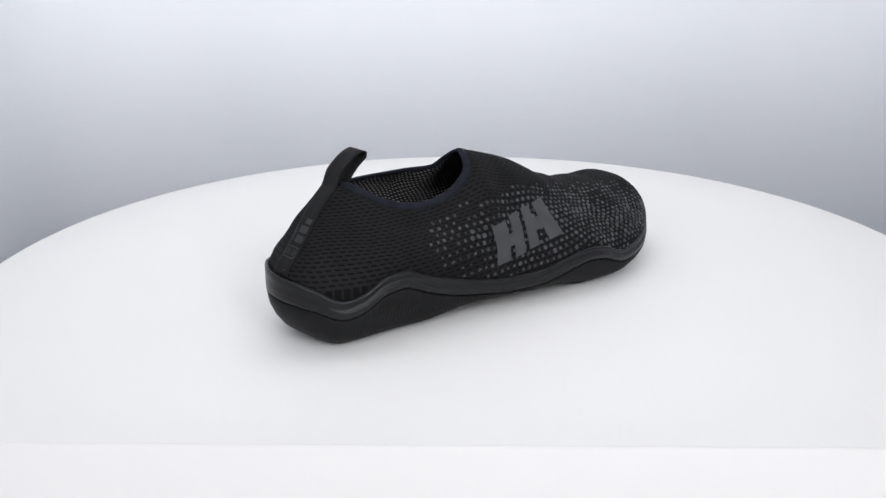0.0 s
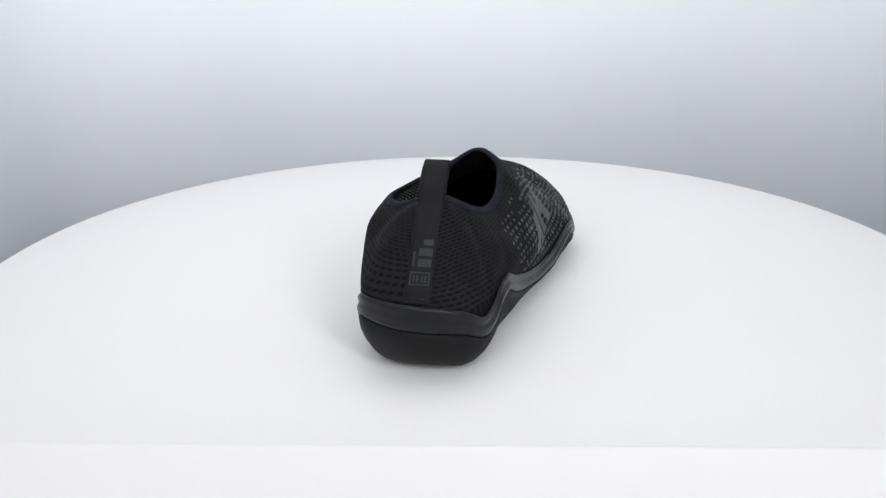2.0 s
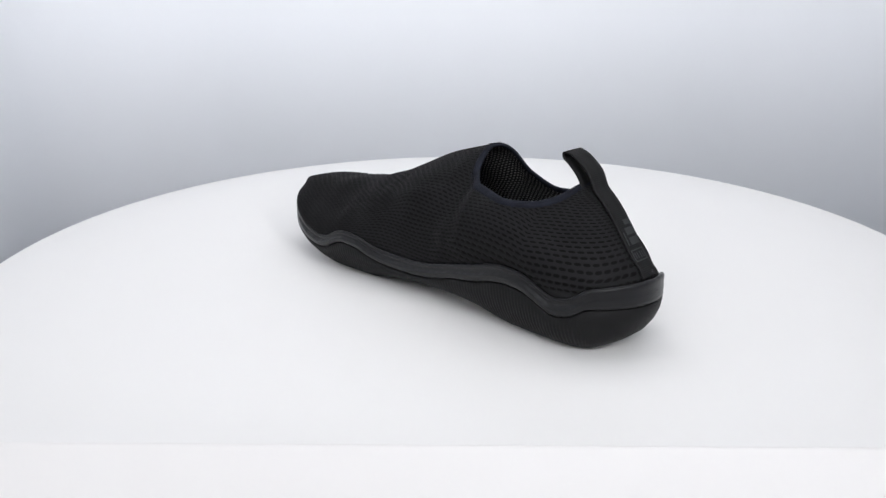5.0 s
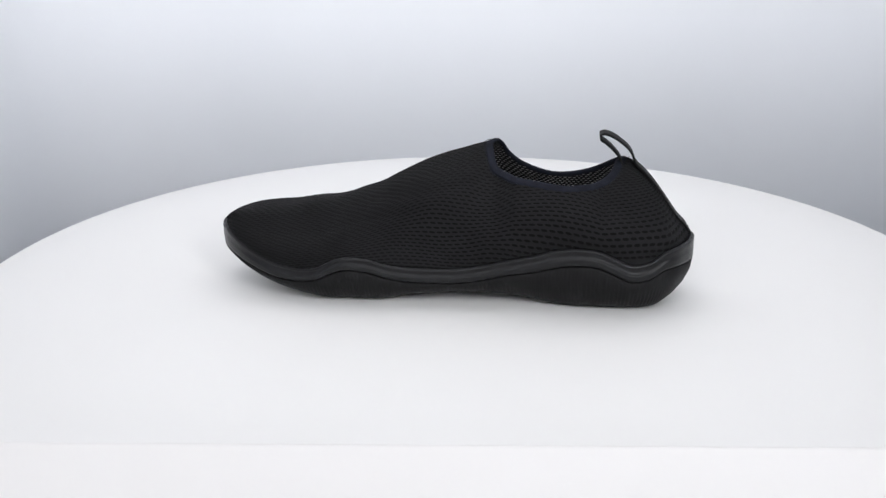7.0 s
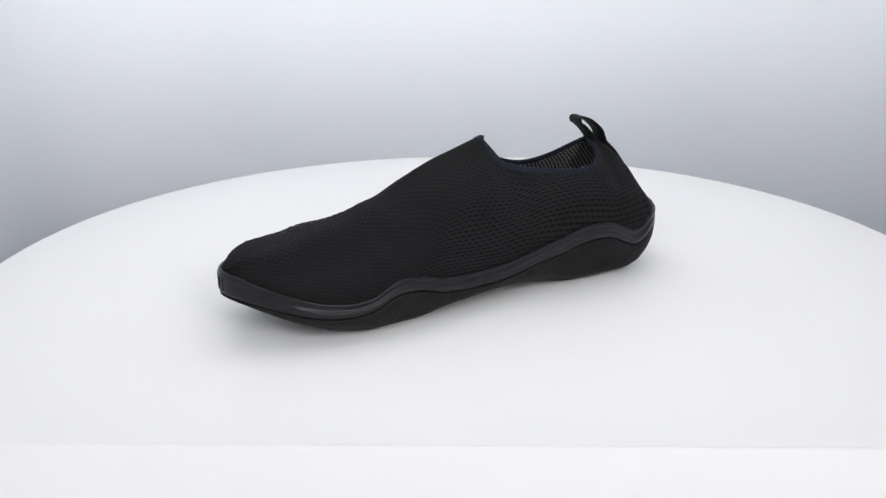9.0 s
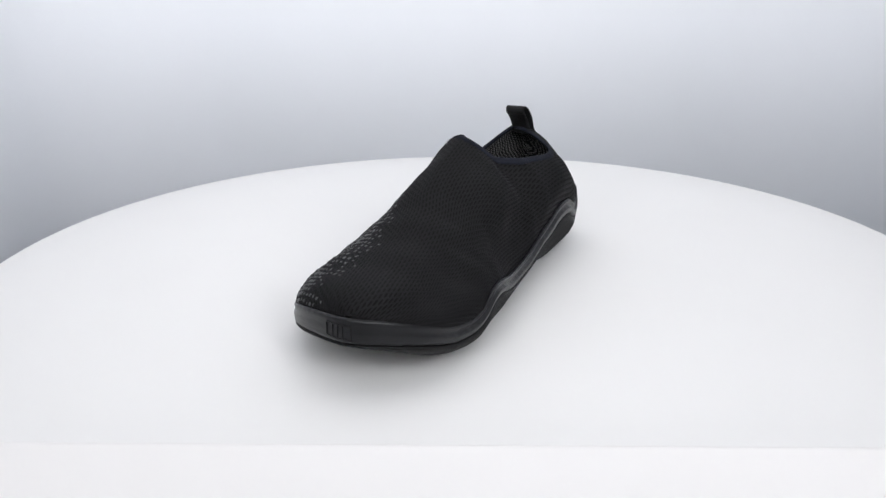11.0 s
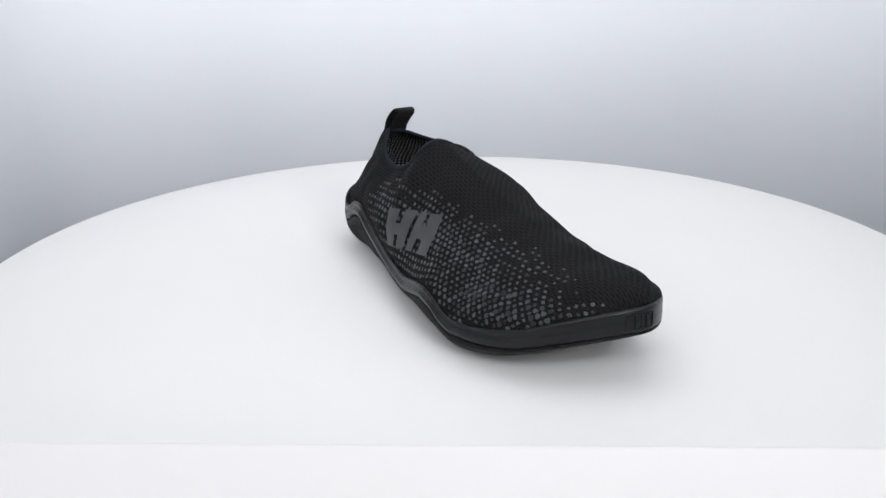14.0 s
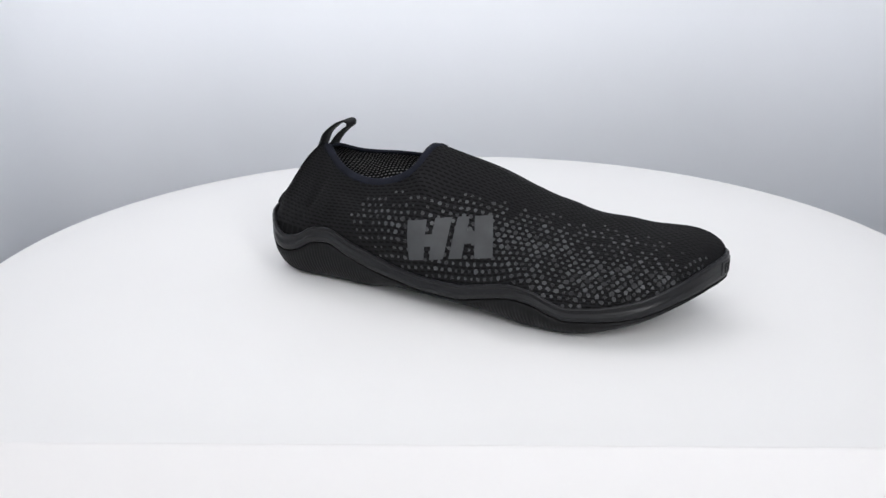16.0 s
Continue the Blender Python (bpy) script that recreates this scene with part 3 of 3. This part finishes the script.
def pull_tab(shoe):
    us = np.linspace(0.0040, 0.034, 9)
    path = [(0.0006, 0.0422)] + [(u - 0.0004, float(top(u)) + 0.0001) for u in us] + [(0.0372, 0.0900), (0.0425, 0.0950), (0.0485, 0.0987), (0.0525, 0.0998), (0.0548, 0.0988),
            (0.0545, 0.0968), (0.0515, 0.0945), (0.0470, 0.0905), (0.0430, 0.0855), (0.0405, 0.0800)]
    me, pu, pw, nor = ribbon(path, 0.0128, 0.0011)
    tab = part("pull_tab", me, WEBBING, shoe, "black ribbed webbing pull loop up the heel")
    up = np.stack([pu, pw], 1)

    def bar(a0, a1, b0, b1, name, parent):
        """A thin print on the strap: a along it in metres from its foot, b across."""
        s = np.r_[0, np.cumsum(np.linalg.norm(np.diff(up, axis=0), axis=1))]
        aa, bb = np.linspace(a0 + 0.0035, a1 + 0.0035, 6), np.linspace(b0, b1, 3)
        V = []
        for a in aa:
            c = np.array([np.interp(a, s, up[:, 0]), np.interp(a, s, up[:, 1])])
            k = np.array([np.interp(a, s, nor[:, 0]), np.interp(a, s, nor[:, 1])])
            c = c + k * 0.00075
            V += [(c[0], 0.0012 + b, c[1]) for b in bb]
        return part(name, mesh_of(name, local(np.array(V)), grid_faces(6, 3)), BADGE, parent)

    # badge frame with four uprights, and bars in place of the writing
    for a0, a1, b0, b1 in ((0.0055, 0.0062, -0.0048, 0.0048), (0.0118, 0.0125, -0.0048, 0.0048), (0.0055, 0.0125, 0.0042, 0.0050),
                           (0.0055, 0.0125, -0.0050, -0.0042), (0.0072, 0.0108, 0.0024, 0.0034), (0.0072, 0.0108, 0.0007, 0.0016),
                           (0.0072, 0.0108, -0.0016, -0.0007), (0.0072, 0.0108, -0.0034, -0.0024)):
        bar(a0, a1, b0, b1, "badge_bar", tab)
    for a0, a1, b0, b1 in ((0.0150, 0.0190, -0.0050, 0.0018), (0.0205, 0.0245, -0.0050, 0.0018), (0.0260, 0.0290, -0.0050, 0.0000),
                           (0.0150, 0.0225, 0.0034, 0.0044)):
        bar(a0, a1, b0, b1, "print_bar", tab)


def on_side(u, w, lift):
    th = angle_at(np.asarray(u, float), np.asarray(w, float), -1)
    return cloth(np.float64(u), th, lift)


def side_mark(shoe):
    """The big side mark as plain slanting bars and one cross band, lying on the outer side of the upper."""
    tl, tr, br, bl = (np.array(p) for p in ((0.1125, 0.0530), (0.1615, 0.0590), (0.1668, 0.0386), (0.1138, 0.0300)))

    def quad(a, b, c, d, nx, ny, verts, faces):
        k = len(verts)
        for j in range(ny + 1):
            for i in range(nx + 1):
                s, t = i / nx, j / ny
                x, y = (np.array(a) * (1 - s) + np.array(b) * s) * (1 - t) + (np.array(d) * (1 - s) + np.array(c) * s) * t
                q = (tl * (1 - x) + tr * x) * (1 - y) + (bl * (1 - x) + br * x) * y
                verts.append(on_side(q[0], q[1], 0.0006))
        for f in grid_faces(ny + 1, nx + 1):
            faces.append(tuple(k + i for i in f))

    verts, faces = [], []
    for a, b, c, d in (((0.00, 0), (0.235, 0), (0.195, 1), (0.01, 1)), ((0.325, 0), (0.525, 0), (0.425, 1), (0.26, 1)),
                       ((0.59, 0), (0.735, 0), (0.64, 1), (0.485, 1)), ((0.795, 0), (1.0, 0), (1.0, 1), (0.79, 1))):
        quad(a, b, c, d, 6, 18, verts, faces)
    quad((0.20, 0.36), (0.32, 0.36), (0.31, 0.66), (0.19, 0.66), 3, 6, verts, faces)
    quad((0.68, 0.34), (0.81, 0.34), (0.80, 0.64), (0.64, 0.64), 3, 6, verts, faces)
    part("side_mark", mesh_of("side_mark", local(np.array(verts)), faces), PRINT, shoe, "large grey printed mark of plain slanting bars")


dot_top = curve((0.055, 0.0560), (0.085, 0.0640), (0.11, 0.0670), (0.14, 0.0690), (0.165, 0.0655), (0.19, 0.0595), (0.23, 0.0525), (0.265, 0.0465), (0.285, 0.0400))


def dot_print(shoe):
    """Flecks of print on the yarn between the knit's slots, in the knit's own staggered rows."""
    rng = random.Random(4)
    verts, faces = [], []
    us, th = np.linspace(0.056, 0.2835, 900), np.linspace(0.02, math.pi / 2, 420)
    U, V = knit_map(np.r_[np.linspace(U0, 0.0559, 150), us], np.r_[th, math.pi - th[::-1][1:]])
    U, V = U[150:, :420], V[150:, :420]
    P = skin(us[:, None], th[None, :])
    row = np.floor(V / KNIT_H)
    y = V / KNIT_H - row - 0.5
    x = U / KNIT_W + 0.5 * np.mod(row, 2) + np.where(np.mod(row, 4) >= 2, 0.5, 0.0) + SKEW * y
    near_row = np.mod(row, 2) == 0
    col = np.floor(x + 0.5)
    near = np.abs(y) + np.abs(np.mod(x + 0.5, 1.0) - 0.5) + np.where(near_row, 0, 9)
    best = {}
    for i in range(0, len(us), 1):
        for j in np.nonzero(near[i] < 0.22)[0]:
            key = (int(row[i, j]), int(col[i, j]))
            if key not in best or near[i, j] < near[best[key]]:
                best[key] = (i, int(j))
    for key in sorted(best):
        i, j = best[key]
        u, w = float(us[i]), float(P[i, j, 2])
        low, high = float(edge_out(u)) + 0.0006, float(dot_top(u))
        if not low < w < high:
            continue
        inside = min((high - w) / 0.016, (u - 0.068 - 0.45 * max(0, 0.055 - w)) / 0.035)
        if inside < 0:
            continue
        fade = min(1.0, 0.2 + inside) * (0.85 + 0.5 * noise.noise(Vector((u * 45, w * 70, 1.0))))
        if rng.random() > 0.3 + fade * 1.1:
            continue
        a = np.float64(th[j])
        c0, nn = cloth(np.float64(u), a), skin_normal(np.float64(u), a)
        ex = unit(skin(min(u + 0.001, U1), a) - skin(u, a))
        ey = np.cross(nn, ex)
        size = KNIT_W * 0.295 * (0.66 + 0.40 * min(1, fade)) * rng.uniform(0.7, 1.2)
        k, turn = len(verts), rng.uniform(-0.3, 0.3)
        ring6 = []
        for q in range(6):
            an = q * math.pi / 3 + turn
            rr = size * rng.uniform(0.7, 1.3)
            ring6.append((ex * rr * 1.0 * math.cos(an), ey * rr * 0.95 * math.sin(an)))
        tilt = ex * rng.uniform(-0.1, 0.1) + ey * rng.uniform(-0.1, 0.1)
        verts += [c0 - nn * 0.0002 + a1 + b1 for a1, b1 in ring6]
        verts += [c0 + nn * (0.00022 + float((a1 + b1) @ tilt)) + (a1 + b1) * 0.86 for a1, b1 in ring6]
        faces.append(tuple(range(k + 6, k + 12)))
        faces += [(k + q, k + (q + 1) % 6, k + 6 + (q + 1) % 6, k + 6 + q) for q in range(6)]
    ob = part("dot_print", mesh_of("dot_print", local(np.array(verts)), faces, smooth=False), DOTS, shoe, "scattered grey printed flecks fading out")
    tagged(ob, kind="stuff")


def toe_badge(shoe):
    """A moulded badge on the toe of the rand: a plain frame with three uprights."""
    near = loop[loop[:, 0] > 0.27]
    o = np.argsort(near[:, 1])
    at = lambda v: np.interp(v, near[o, 1], near[o, 0])

    verts, faces = [], []
    for v0, v1, w0, w1 in ((-0.0068, 0.0082, 0.0367, 0.0373), (-0.0068, 0.0082, 0.0296, 0.0302), (-0.0068, -0.0061, 0.0302, 0.0367),
                           (0.0075, 0.0082, 0.0302, 0.0367), (-0.0026, -0.0020, 0.0302, 0.0367), (0.0004, 0.0010, 0.0302, 0.0367),
                           (0.0034, 0.0040, 0.0302, 0.0367)):
        k = len(verts)
        for deep in (-0.0006, 0.0006):
            for w in (w0, w1):
                verts += [(at(v) + deep, v, w) for v in np.linspace(v0, v1, 6)]
        F = [(12 + i, 13 + i, 19 + i, 18 + i) for i in range(5)] + [(i, i + 1, 13 + i, 12 + i) for i in range(5)]
        F += [(6 + i, 7 + i, 19 + i, 18 + i) for i in range(5)] + [(0, 12, 18, 6), (5, 17, 23, 11)]
        faces += [tuple(k + q for q in f) for f in F]
    part("toe_badge", mesh_of("toe_badge", local(np.array(verts)), faces, smooth=False), RUBBER, shoe, "small moulded badge frame on the toe")


def build_shoe():
    shoe = tagged(new("shoe"), "black slip-on mesh water shoe with grey printed side on turntable", "shoe")
    upper(shoe)
    collar(shoe)
    sole(shoe)
    pull_tab(shoe)
    side_mark(shoe)
    toe_badge(shoe)
    dot_print(shoe)
    return shoe


shoe = build_shoe()


# ---- what moves ----
def motions():
    steps = [0.5 * k for k in range(33)]
    walk(shoe, [(t, pose(0, 0, 0, 0, 0, 43.0 + 18.5107 * t)) for t in steps])
    walk(table, [(t, pose(-0.0035, 0.0337, 0, 0, 0, 18.5107 * t)) for t in steps])


motions()
